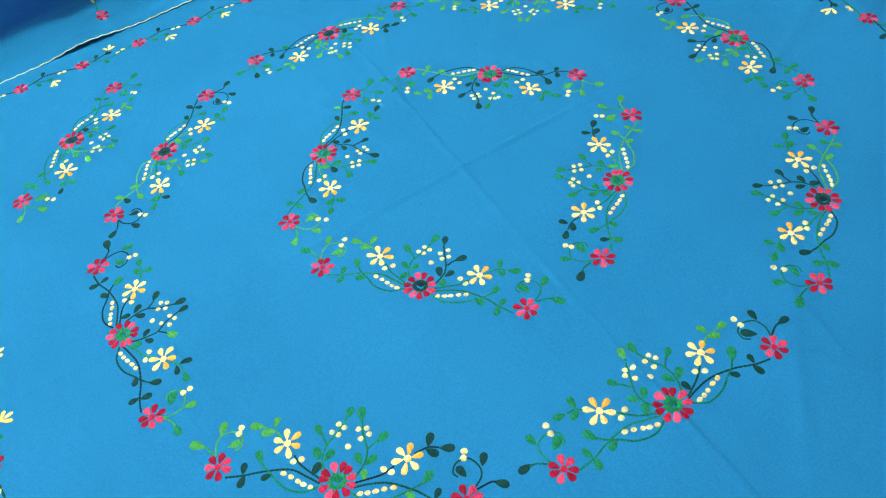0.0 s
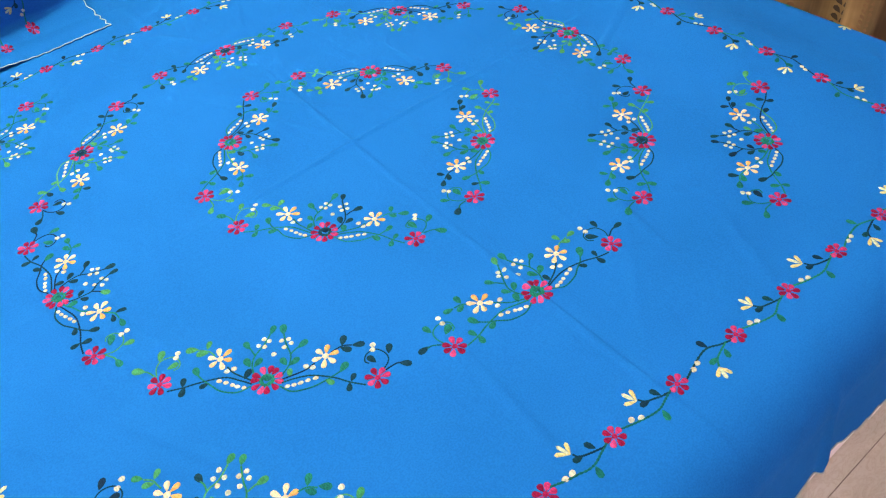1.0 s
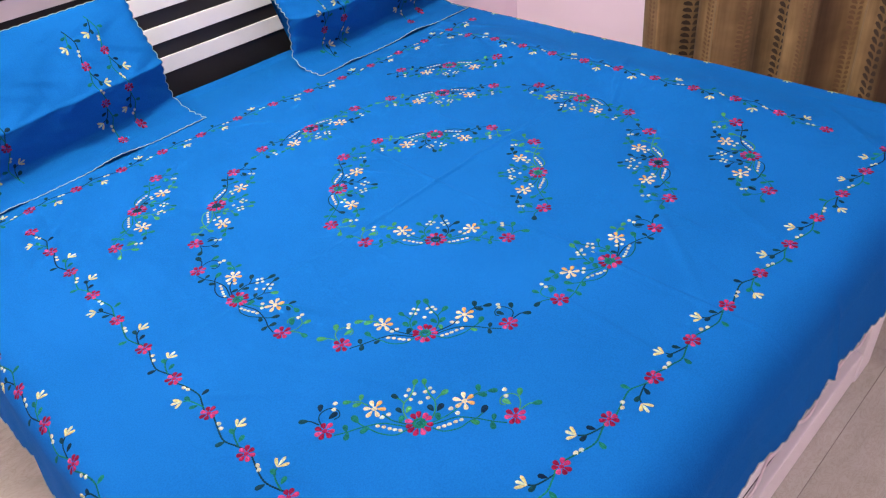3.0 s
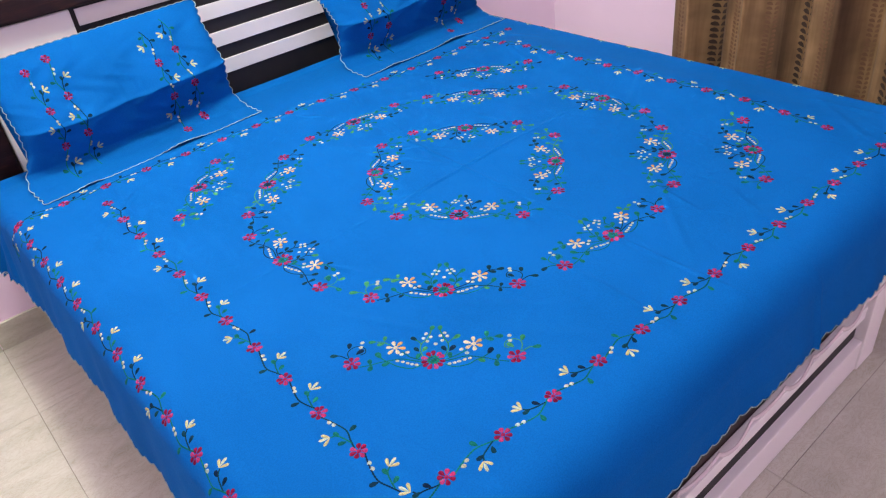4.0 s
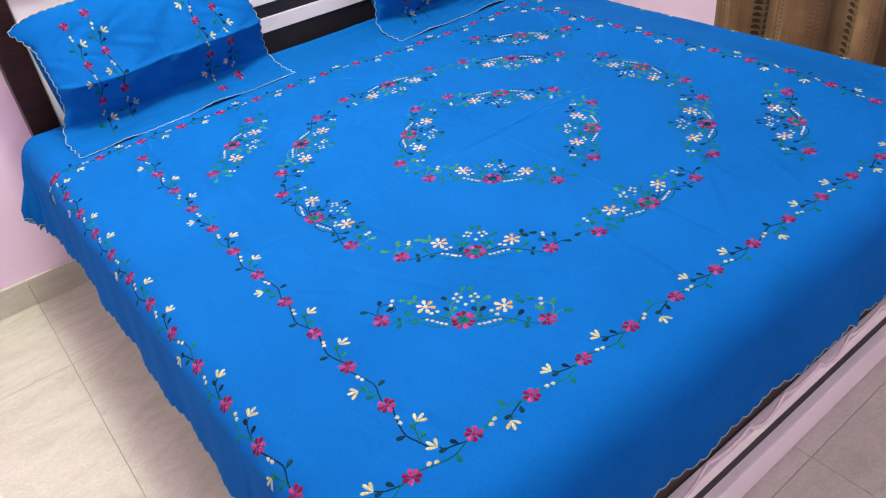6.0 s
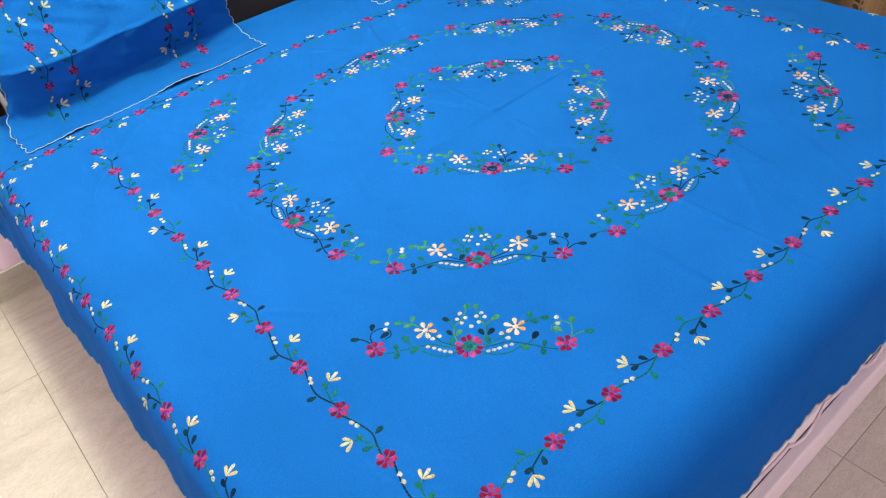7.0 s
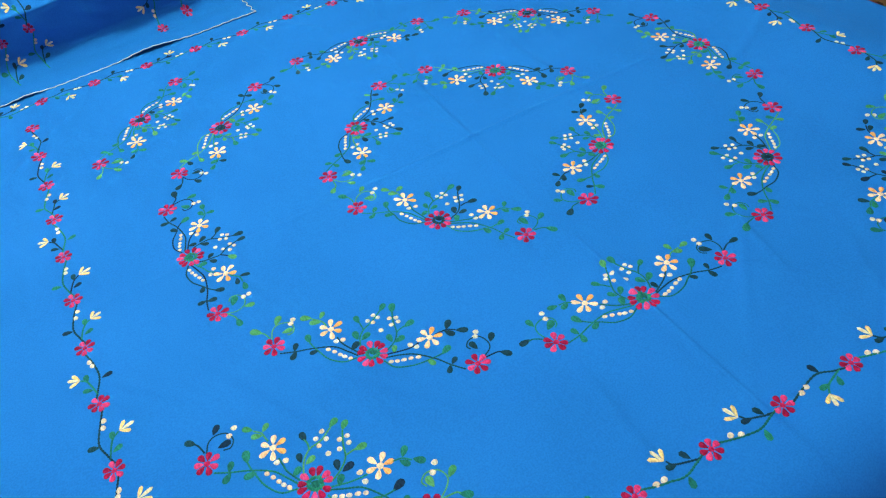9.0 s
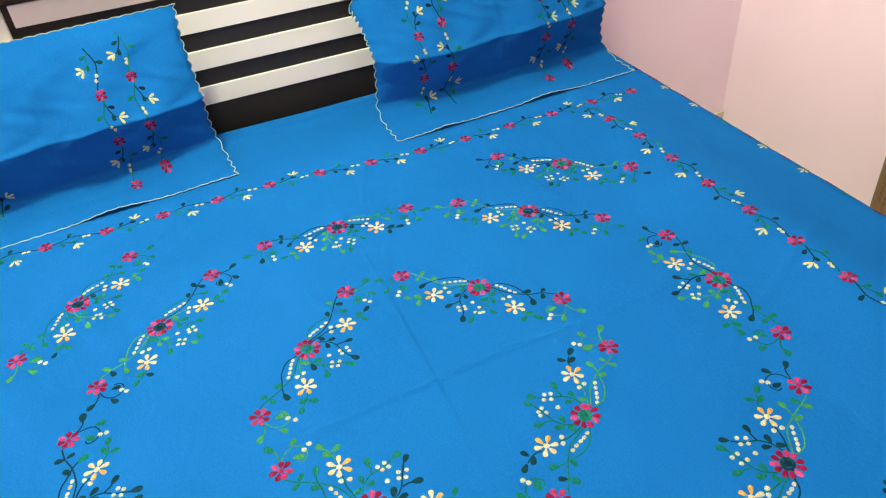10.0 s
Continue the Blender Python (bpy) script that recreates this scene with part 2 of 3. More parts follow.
def drape(u, v, lift=0.0):
    """Place of the bedsheet at (u, v), raised by lift along its normal."""
    u, v = np.asarray(u, float), np.asarray(v, float)

    def raw(u, v):
        su, sv = np.maximum(UL - u, 0) + np.maximum(u - UR, 0), np.maximum(VF - v, 0) + np.maximum(v - VH, 0)
        s = np.hypot(su, sv) + 1e-9
        cu, cv = np.where(u < UL, -su / s, np.where(u > UR, su / s, 0)), np.where(v < VF, -sv / s, np.where(v > VH, sv / s, 0))
        ru, rv = np.where(u < 0, RL, RR), np.where(v < 0, RF, RH)
        r = (ru * cu ** 2 + rv * cv ** 2) / (cu ** 2 + cv ** 2 + 1e-9) + 1e-4
        q = r * np.pi / 2
        past = np.maximum(s - q, 0)
        ang = np.minimum(s / r, np.pi / 2)
        lean = np.interp(u, [-0.9, -0.6, 0.45, 0.9], [0.012, 0.02, 0.13, 0.14])
        h = r * np.sin(ang) + np.where(cv < -0.5, 0.16 * np.minimum(past, lean) + 0.02 * np.maximum(past - lean, 0), 0.10 * past)
        d = r * (1 - np.cos(ang)) + 0.99 * past
        along = np.where(np.abs(cu) > np.abs(cv), v, u)
        fall = np.clip(s / 0.25, 0, 1) ** 1.5
        wave = fall * (0.0045 * np.sin(along * 17 + 0.6) + 0.0025 * np.sin(along * 41 + 1.9))
        wave = wave + fall * 0.012 * np.exp(-((along - 0.20) / 0.012) ** 2) * (cv < -0.5)
        wave = wave + fall * 0.012 * np.exp(-((along + 0.42) / 0.014) ** 2) * (cu < -0.5)
        gather = np.clip((v - 0.78) / 0.25, 0, 1) ** 1.5 * (cu < -0.3)
        wave = wave + fall * gather * (0.036 + 0.012 * np.sin(v * 70) + 0.008 * np.sin(v * 120 + s * 30))
        h = h + wave
        x = np.clip(u, UL, UR) + cu * h
        y = np.clip(v, VF, VH) + cv * h
        z = TOP - d + relief(u, v) * np.exp(-s * 14)
        return np.stack([x, y, z], -1)

    p = raw(u, v)
    e = 0.002
    n = np.cross(raw(u + e, v) - raw(u - e, v), raw(u, v + e) - raw(u, v - e))
    n /= np.linalg.norm(n, axis=-1, keepdims=True) + 1e-12
    return p + n * np.asarray(lift)[..., None]


SC = 0.034  # pitch of the scalloped hem


def scallop(s):
    return 0.010 * np.abs(np.sin(np.pi * s / SC)) + 0.003 * np.sin(s * 5.3)


def cloth_grid(surf, u0, u1, v0, v1, nu, nv, wave):
    p, q = np.meshgrid(np.linspace(0, 1, nu), np.linspace(0, 1, nv), indexing="ij")
    uu, vv = u0 + p * (u1 - u0), v0 + q * (v1 - v0)
    ul, ur = u0 - wave(vv), u1 + wave(vv + 0.01)
    vl, vr = v0 - wave(uu + 0.02), v1 + wave(uu + 0.03)
    edge = lambda t: np.clip(1 - t / 0.03, 0, 1)
    u = uu + (ul - u0) * edge(p) + (ur - u1) * edge(1 - p)
    v = vv + (vl - v0) * edge(q) + (vr - v1) * edge(1 - q)
    return u, v


def tube_along(pts, r, sides=6):
    pts = np.asarray(pts)
    t = np.gradient(pts, axis=0)
    t /= np.linalg.norm(t, axis=1, keepdims=True) + 1e-12
    ref = np.where(np.abs(t[:, 2:3]) > 0.8, np.array([[1.0, 0, 0]]), np.array([[0, 0, 1.0]]))
    a = np.cross(t, ref)
    a /= np.linalg.norm(a, axis=1, keepdims=True) + 1e-12
    b = np.cross(t, a)
    ang = np.arange(sides) * 2 * np.pi / sides
    v = pts[:, None] + r * (np.cos(ang)[None, :, None] * a[:, None] + np.sin(ang)[None, :, None] * b[:, None])
    n = len(pts)
    f = [[i * sides + k, i * sides + (k + 1) % sides, (i + 1) * sides + (k + 1) % sides, (i + 1) * sides + k] for i in range(n - 1) for k in range(sides)]
    return v.reshape(-1, 3), f


def cloth_thing(name, surf, u0, u1, v0, v1, nu, nv, wave, thick, trim_r, sides="uvUV"):
    u, v = cloth_grid(surf, u0, u1, v0, v1, nu, nv, wave)
    ob = link_mesh(name, surf(u, v).reshape(-1, 3), grid_faces(nu, nv), M_SHEET)
    sol = ob.modifiers.new("thickness", "SOLIDIFY")
    sol.thickness, sol.offset = thick, -1
    for k, (eu, ev) in {"u": (u[0], v[0]), "U": (u[-1], v[-1]), "v": (u[:, 0], v[:, 0]), "V": (u[:, -1], v[:, -1])}.items():
        if k in sides:
            tv, tf = tube_along(surf(eu, ev, 0.0005), trim_r, 5)
            link_mesh("scalloped_trim", tv, tf, M_TRIM, ob, "cream stitched scalloped edging")
    return ob


sheet = tagged(cloth_thing("bedsheet", drape, UL - DL, UR + DR, VF - DF, VH + DH, 620, 570, scallop, 0.0015, 0.0013),
               "bright blue cotton bedsheet with red and cream embroidered flowers", "bedsheet")

# ---- embroidery, stitched in cloth coordinates ----
rng = random.Random(4)


class Stitch:
    """Collects raised pads and threads in cloth coordinates, then lays them on a cloth."""

    def __init__(self):
        self.p, self.h, self.f = [], [], []

    def pad(self, x, y, ang, length, width, height=0.0012, shape=0.62, n=10):
        """A leaf or petal whose base lies at (x, y) and that points along ang."""
        height *= 0.62
        k = len(self.p)
        ca, sa = math.cos(ang), math.sin(ang)
        ring = []
        for i in range(n):
            t = 2 * math.pi * i / n
            a = 0.5 - 0.5 * math.cos(t)
            w = math.sin(t) * (a ** shape + 0.12) * 0.62
            ring.append((a * length, w * width))
        mid = length * 0.58
        for sc, h in ((1.0, 0.0002), (0.62, height * 0.85)):
            for a, w in ring:
                a2, w2 = mid + (a - mid) * sc, w * sc
                self.p.append((x + a2 * ca - w2 * sa, y + a2 * sa + w2 * ca))
                self.h.append(h)
        self.p.append((x + mid * ca, y + mid * sa))
        self.h.append(height)
        for i in range(n):
            j = (i + 1) % n
            self.f.append((k + i, k + j, k + n + j, k + n + i))
            self.f.append((k + n + i, k + n + j, k + 2 * n))

    def line(self, pts, width=0.0021, height=0.0007, steps=10):
        """A stitched thread through the points."""
        pts = [Vector(p).to_2d() for p in pts]
        ext = [2 * pts[0] - pts[1]] + pts + [2 * pts[-1] - pts[-2]]
        out = []
        for i in range(1, len(ext) - 2):
            p0, p1, p2, p3 = ext[i - 1:i + 3]
            for s in range(steps):
                t = s / steps
                out.append(0.5 * ((2 * p1) + (p2 - p0) * t + (2 * p0 - 5 * p1 + 4 * p2 - p3) * t * t + (3 * p1 - p0 - 3 * p2 + p3) * t ** 3))
        out.append(pts[-1])
        k = len(self.p)
        for i, p in enumerate(out):
            d = (out[min(i + 1, len(out) - 1)] - out[max(i - 1, 0)])
            d = d.normalized() if d.length > 1e-9 else Vector((1, 0))
            nrm = Vector((-d.y, d.x)) * width * (0.44 + 0.30 * (i % 2))
            for q, h in ((p + nrm, 0.0001), (p + nrm * 0.4, height), (p - nrm * 0.4, height), (p - nrm, 0.0001)):
                self.p.append((q.x, q.y))
                self.h.append(h)
        for i in range(len(out) - 1):
            for c in range(3):
                a = k + i * 4 + c
                self.f.append((a, a + 1, a + 5, a + 4))

    def lay(self, surf, place, name, mat, parent, label="", flip=False):
        q = place(np.array(self.p))
        v = surf(q[:, 0], q[:, 1], np.array(self.h))
        f = [fc[::-1] for fc in self.f] if not flip else self.f
        return link_mesh(name, v, f, mat, parent, label)


def frame_at(cx, cy, ang, size=1.0, mirror=1):
    """From motif coordinates (a to the right, b upwards) to cloth coordinates; ang turns the motif."""
    ca, sa = math.cos(ang) * size, math.sin(ang) * size
    return lambda p: np.stack([cx + mirror * p[:, 0] * ca - p[:, 1] * sa, cy + mirror * p[:, 0] * sa + p[:, 1] * ca], 1)


def jig(a):
    return rng.uniform(-a, a)


def bloom(surf, place, x, y, r, petals, mat, parent, name, hole=0.25, wide=0.78, label=""):
    s = Stitch()
    t0 = jig(0.5)
    for i in range(petals):
        t = t0 + 2 * math.pi * i / petals + jig(0.08)
        s.pad(x + hole * r * math.cos(t), y + hole * r * math.sin(t), t, r * (1 - hole) * (1 + jig(0.10)), wide * 2 * math.pi * r * 0.75 / petals * 1.05, 0.002, 0.75)
    if hole < 0.3:
        s.pad(x - 0.25 * r, y, 0, 0.5 * r, 0.42 * r, 0.0022, 0.3)
    return s.lay(surf, place, name, mat, parent, label)


def leaf(surf, place, x, y, ang, ln, mat, parent, bag=None):
    """A leaf centred at (x, y); with a bag it joins the leaves there."""
    s = bag or Stitch()
    a = math.radians(ang) + jig(0.15)
    ln = ln * (1 + jig(0.12))
    s.pad(x - 0.5 * ln * math.cos(a), y - 0.5 * ln * math.sin(a), a, ln * 1.12, ln * 0.60, 0.0015, 0.5)
    if bag is None:
        s.lay(surf, place, "leaf", mat, parent)


GREENS = (M_DARK, M_MID, M_LIME)


def group_part(name, parent, label=""):
    ob = tagged(new(name), label)
    ob.parent = parent
    return ob


def spray(cx, cy, ang, alone):
    """One spray of five blossoms, convex away from the middle of the sheet. Metres, 0 at its large flower."""
    place = frame_at(cx, cy, ang)
    mm = 0.001
    pick = lambda: rng.choice((0, 0, 1, 1, 1, 2))
    stems = [Stitch() for _ in GREENS]
    bags = None if alone else [Stitch() for _ in GREENS]
    seeds = Stitch()
    todo = []
    put = lambda x, y, a, ln, g: todo.append((x * mm, y * mm, a, ln * mm, g if rng.random() < 0.82 else pick()))
    for sd in (-1, 1):
        w = lambda x, y: (sd * x * mm + jig(0.0010), y * mm + jig(0.0010))
        face = lambda a: a if sd > 0 else 180 - a
        g1, g2, g3, g4 = pick(), pick(), pick(), pick()
        # pod of five seeds between two curved stems, then on to the end flower
        stems[g1].line([w(20, -5), w(38, 1), w(62, 6), w(93, 1), w(117, -7), w(138, -12)], 0.0021)
        stems[g2].line([w(20, -10), w(39, -19), w(62, -15), w(79, -5), w(92, 3), w(101, 12)], 0.0021)
        put(sd * 104, 17, face(62), 17, g2)
        put(sd * 87, -5, face(-35), 15, g1)
        put(sd * 119, 0, face(75), 14, g1)
        put(sd * 116, -14, face(-80), 15, g1)
        for x, y in ((31, -11), (40, -9), (48, -6), (58, -2), (68, 1)):
            a = math.radians(face(17)) + jig(0.15)
            seeds.pad(sd * x * mm - 0.0048 * math.cos(a), y * mm - 0.0048 * math.sin(a), a, 0.0082 * (1 + jig(0.12)), 0.0050, 0.0018, 0.12, 8)
        # stalk, two seeds and leaf of the cream flower, and its three-leaved tip
        stems[g3].line([w(21, 0), w(41, 9), w(52, 16), w(62, 25)], 0.0021)
        for x, y in ((51, 23), (61, 16)):
            seeds.pad(sd * x * mm - 0.004, y * mm, jig(0.6), 0.0090, 0.0066, 0.0018, 0.2, 8)
        put(sd * 30, 10, face(105), 15, g3)
        stems[g4].line([w(84, 44), w(92, 50), w(100, 54), w(111, 55)], 0.0020)
        put(sd * 98, 63, face(95), 15, g4)
        put(sd * 103, 49, face(-15), 15, g4)
        put(sd * 120, 56, face(5), 16, g4)
        # upright sprig: four leaves and a cluster of four seeds
        g5 = pick()
        stems[g5].line([w(20, 8), w(26, 26), w(25, 43), w(16, 59), w(9, 79)], 0.0021)
        stems[g5].line([w(25, 43), w(32, 52), w(38, 57)], 0.0021)
        for x, y, a, ln in ((8, 86, 100, 16), (40, 59, 45, 16), (33, 29, 50, 15), (19, 29, 125, 15)):
            put(sd * x, y, face(a), ln, g5)
        for x, y in ((23, 61), (18, 69), (9, 64), (14, 54)):
            seeds.pad(sd * x * mm - 0.0035, y * mm, jig(0.9), 0.0078, 0.0060, 0.0018, 0.2, 8)
        # curl round a large leaf, and the tail past the end flower
        g6 = pick()
        stems[g6].line([w(161, 12), w(165, 27), w(161, 40), w(147, 46), w(134, 39), w(132, 27), w(139, 22)], 0.0018)
        stems[g6].line([w(163, 12), w(176, 21), w(184, 22)], 0.0021)
        put(sd * 143, 29, face(140), 17, g6)
        put(sd * 165, 47, face(85), 16, g6)
        put(sd * 189, 22, face(0), 18, g6)
        for x, y in ((141, 54), (142, 44)):
            seeds.pad(sd * x * mm - 0.0045, y * mm, jig(0.5), 0.0092, 0.0070, 0.0018, 0.2, 8)
    seeds.pad(0, 0.039, 1.2, 0.008, 0.007, 0.0018, 0.25, 8)
    ob = group_part("embroidered_spray", sheet, "curved spray of red and cream embroidered flowers on green stems")
    for s, m in zip(stems, GREENS):
        if s.p:
            tagged(s.lay(drape, place, "stem", m, ob), kind="stuff")
    g = rng.choice((0, 1, 1))
    bloom(drape, place, 0, 0, 0.0242, 11, M_RED, ob, "large_flower", 0.38, 0.86)
    ring = Stitch()
    for t in np.linspace(0, 2 * math.pi, 9)[:-1]:
        ring.pad(0.0105 * math.cos(t), 0.0100 * math.sin(t), t + 2.2 + jig(0.2), 0.0105, 0.0058, 0.0016, 0.4, 8)
    ring.pad(-0.006, 0.001, jig(0.5), 0.0125, 0.0110, 0.0016, 0.3, 8)
    ring.lay(drape, place, "flower_centre", GREENS[g], ob)
    for sd in (-1, 1):
        bloom(drape, place, sd * 0.153, -0.001, 0.0178, 7, M_RED, ob, "small_flower", 0.20, 0.74)
        bloom(drape, place, sd * 0.075 + jig(0.002), 0.038 + jig(0.002), 0.0195, 6, M_CREAM, ob, "cream_flower", 0.20, 0.52)
    tagged(seeds.lay(drape, place, "seed_stitches", M_SEED, ob), kind="stuff")
    for x, y, a, ln, gg in todo:
        leaf(drape, place, x, y, a, ln, GREENS[gg], ob, None if alone else bags[gg])
    if not alone:
        for s, m in zip(bags, GREENS):
            if s.p:
                tagged(s.lay(drape, place, "leaves", m, ob), kind="stuff")


def vine(surf, parent, ax, ay, dx, dy, count, pitch, label="", turn=0, side=1, petal=0.0160, bow=None):
    """A trailing vine from (ax, ay) along (dx, dy): flowers at the pitch, two buds on the given side, then one across."""
    line = frame_at(ax, ay, math.atan2(dy, dx))
    place = (lambda p: line(np.stack([p[:, 0], p[:, 1] + bow(p[:, 0])], 1))) if bow else line
    dark, mid, seeds, buds = Stitch(), Stitch(), Stitch(), []
    spots = []
    for k in range(count):
        s = k * pitch
        sd = -side if k % 3 == turn else side
        j = lambda x, y: (s + x * pitch + jig(0.0015), sd * y + jig(0.001))
        main = dark if rng.random() < 0.42 else mid
        other = mid if main is dark else dark
        spots.append(j(0, 0))
        main.line([j(0.09, 0.004), j(0.30, -0.004), j(0.57, -0.011), j(0.78, -0.004), j(0.93, 0.002)], 0.0025)
        other.line([j(0.84, -0.002), j(0.66, 0.004), j(0.57, 0.009), j(0.52, 0.017)], 0.0024)
        a = math.atan2(sd, -0.35)
        bx, by = j(0.51, 0.017)
        buds.append(Stitch())
        for off in (-0.72, 0.0, 0.72):
            buds[-1].pad(bx, by, a + off + jig(0.12), (0.021 if off == 0 else 0.0185) * (1 + jig(0.10)), 0.0066, 0.0018, 0.8, 8)
        for x, y, an, ln in ((0.60, 0.007, 175, 0.014), (0.62, -0.012, -105, 0.015), (0.76, 0.003, 115, 0.014)):
            lx, ly = j(x, y)
            t = math.radians(an) * sd
            (other if y > 0 else main).pad(lx, ly, t, ln * 1.15, ln * 0.60, 0.0015, 0.5, 8)
        for x, y in ((0.235, 0.0), (0.325, -0.003)):
            px, py = j(x, y)
            seeds.pad(px, py, jig(0.4), 0.0098, 0.0066, 0.0018, 0.2, 8)
    ob = group_part("border_vine", parent, label)
    tagged(dark.lay(surf, place, "stem", M_DARK, ob), kind="stuff")
    tagged(mid.lay(surf, place, "stem", M_MID, ob), kind="stuff")
    tagged(seeds.lay(surf, place, "seed_stitches", M_SEED, ob), kind="stuff")
    for b in buds:
        b.lay(surf, place, "cream_bud", M_BUD, ob)
    for x, y in spots:
        bloom(surf, place, x, y, petal, 7, M_RED, ob, "small_flower", 0.2, 0.78)
    return ob


def ring_of(spots, alone):
    for u, v, deg in spots:
        spray(u, v, math.radians(deg + 90), alone)


# large ring, inner ring, corners: place and bearing of each spray
ring_of([(-0.375, -0.338, 229.5), (0.004, -0.475, 267.5), (0.392, -0.346, 310.3), (0.568, 0.003, 359.3), (0.377, 0.363, 50.5), (0.001, 0.510, 85.5), (-0.382, 0.379, 131.7), (-0.544, 0.028, 180.4)], True)
ring_of([(-0.156, -0.145, 221), (0.189, -0.146, 313), (0.178, 0.194, 49.5), (-0.154, 0.192, 135.7)], True)
ring_of([(-0.525, -0.479, 226), (0.537, -0.501, 310), (0.536, 0.489, 48), (-0.518, 0.519, 135.8)], False)

# border vines: start, direction, number of flowers, pitch
vine(drape, sheet, -0.728, 0.643, -0.017, -1.0, 11, 0.1193, "embroidered border vine along the side", 0)
vine(drape, sheet, 0.748, -0.587, -0.015, 1.0, 11, 0.1175, "embroidered border vine along the side", 0)
vine(drape, sheet, -0.917, -0.686, 1.0, -0.027, 15, 0.1180, "embroidered border vine along the foot", 2)
vine(drape, sheet, 0.880, 0.735, -1.0, 0.0, 16, 0.1210, "embroidered border vine along the head", 1, bow=lambda q: 0.007 - 0.021 * np.tanh((q - 0.78) / 0.12))
vine(drape, sheet, -0.946, 0.750, 0.0, -1.0, 13, 0.1215, "embroidered border vine on the hanging edge", 1)
vine(drape, sheet, 0.990, -0.69, 0.0, 1.0, 13, 0.1190, "embroidered border vine on the hanging edge", 0)

# ---- bed ----
bed = tagged(new("bed"), "double bed with dark wood headboard, white slats and drawers", "bed")
mat_ob = tagged(part("mattress", box(-0.925, 0.975, -0.825, 1.08, 0.405, 0.628, 0.05, 4), M_MATTRESS, smooth=True), "thick mattress hidden under the blue bedsheet", "mattress")
part("bed_box", box(-0.84, 0.90, -0.80, 1.12, 0.06, 0.405, 0.004), M_WOOD, bed)
HB, MID = 1.14, 0.03
part("back_board", box(MID - 0.92, MID + 0.92, HB + 0.010, HB + 0.045, 0.10, 1.05, 0.002), M_BLACK, bed, "near-black back board")
for x0, x1 in ((-0.908, -0.825), (0.892, 0.972)):
    part("stile", box(x0, x1, HB - 0.012, HB + 0.06, 0.0, 1.037, 0.005), M_WOOD, bed)
part("top_rail", box(-0.918, 0.978, HB - 0.022, HB + 0.065, 1.037, 1.108, 0.008, 3), M_WOOD, bed, "dark wooden top rail")
for x0, x1 in ((-0.822, -0.521), (0.581, 0.889)):
    part("white_panel", box(x0, x1, HB + 0.002, HB + 0.022, 0.40, 1.030, 0.006, 3), M_WHITE, bed, "glossy white laminated panel")
for k in range(1, 5):
    z = 0.589 + 0.0965 * k
    part("slat", box(-0.506, 0.566, HB + 0.0055, HB + 0.022, z, z + 0.0505, 0.0015), M_WHITE, bed, "white laminated slat")
part("upper_front", box(-0.60, 0.655, -0.822, -0.801, 0.185, 0.228, 0.003), M_WHITE, bed, "white laminated drawer front")
# near-black strip set back in the gap between the two boards
part("recess", box(-0.60, 0.655, -0.808, -0.801, 0.110, 0.185, 0.0), M_BLACK, bed, "black strip in the gap between the boards")
part("lower_front", box(-0.60, 0.655, -0.832, -0.802, 0.004, 0.110, 0.004), M_WHITE, bed, "white laminated plinth board")
for x0, x1 in ((-0.70, -0.603), (0.658, 0.76)):
    part("leg", box(x0, x1, -0.836, -0.72, 0.0, 0.40, 0.004), M_WHITE, bed)


def lining():
    """Pale loose lining edge that sags below the hem at the foot."""
    x = np.linspace(-0.80, 0.90, 240)
    top = 0.415 + 0.0 * x
    low = 0.338 - 0.032 * np.abs(np.sin(x * 24)) ** 0.7 - 0.005 * np.sin(x * 7)
    y = -0.850 + 0.005 * np.sin(x * 24 + 0.4)
    v = np.concatenate([np.stack([x, y, low + 0.013], 1), np.stack([x, y - 0.003, low + 0.006], 1), np.stack([x, y, low], 1), np.stack([x, y + 0.02, top], 1)])
    n = len(x)
    f = [[r * n + i, r * n + i + 1, (r + 1) * n + i + 1, (r + 1) * n + i] for r in range(2) for i in range(n - 1)]
    ob = link_mesh("lining_ribbon", v[:3 * n], f, M_LINING, mat_ob, "pale loose ribbon edge of the mattress cover")
    sol = ob.modifiers.new("thickness", "SOLIDIFY")
    sol.thickness = 0.002


lining()

# ---- pillows ----


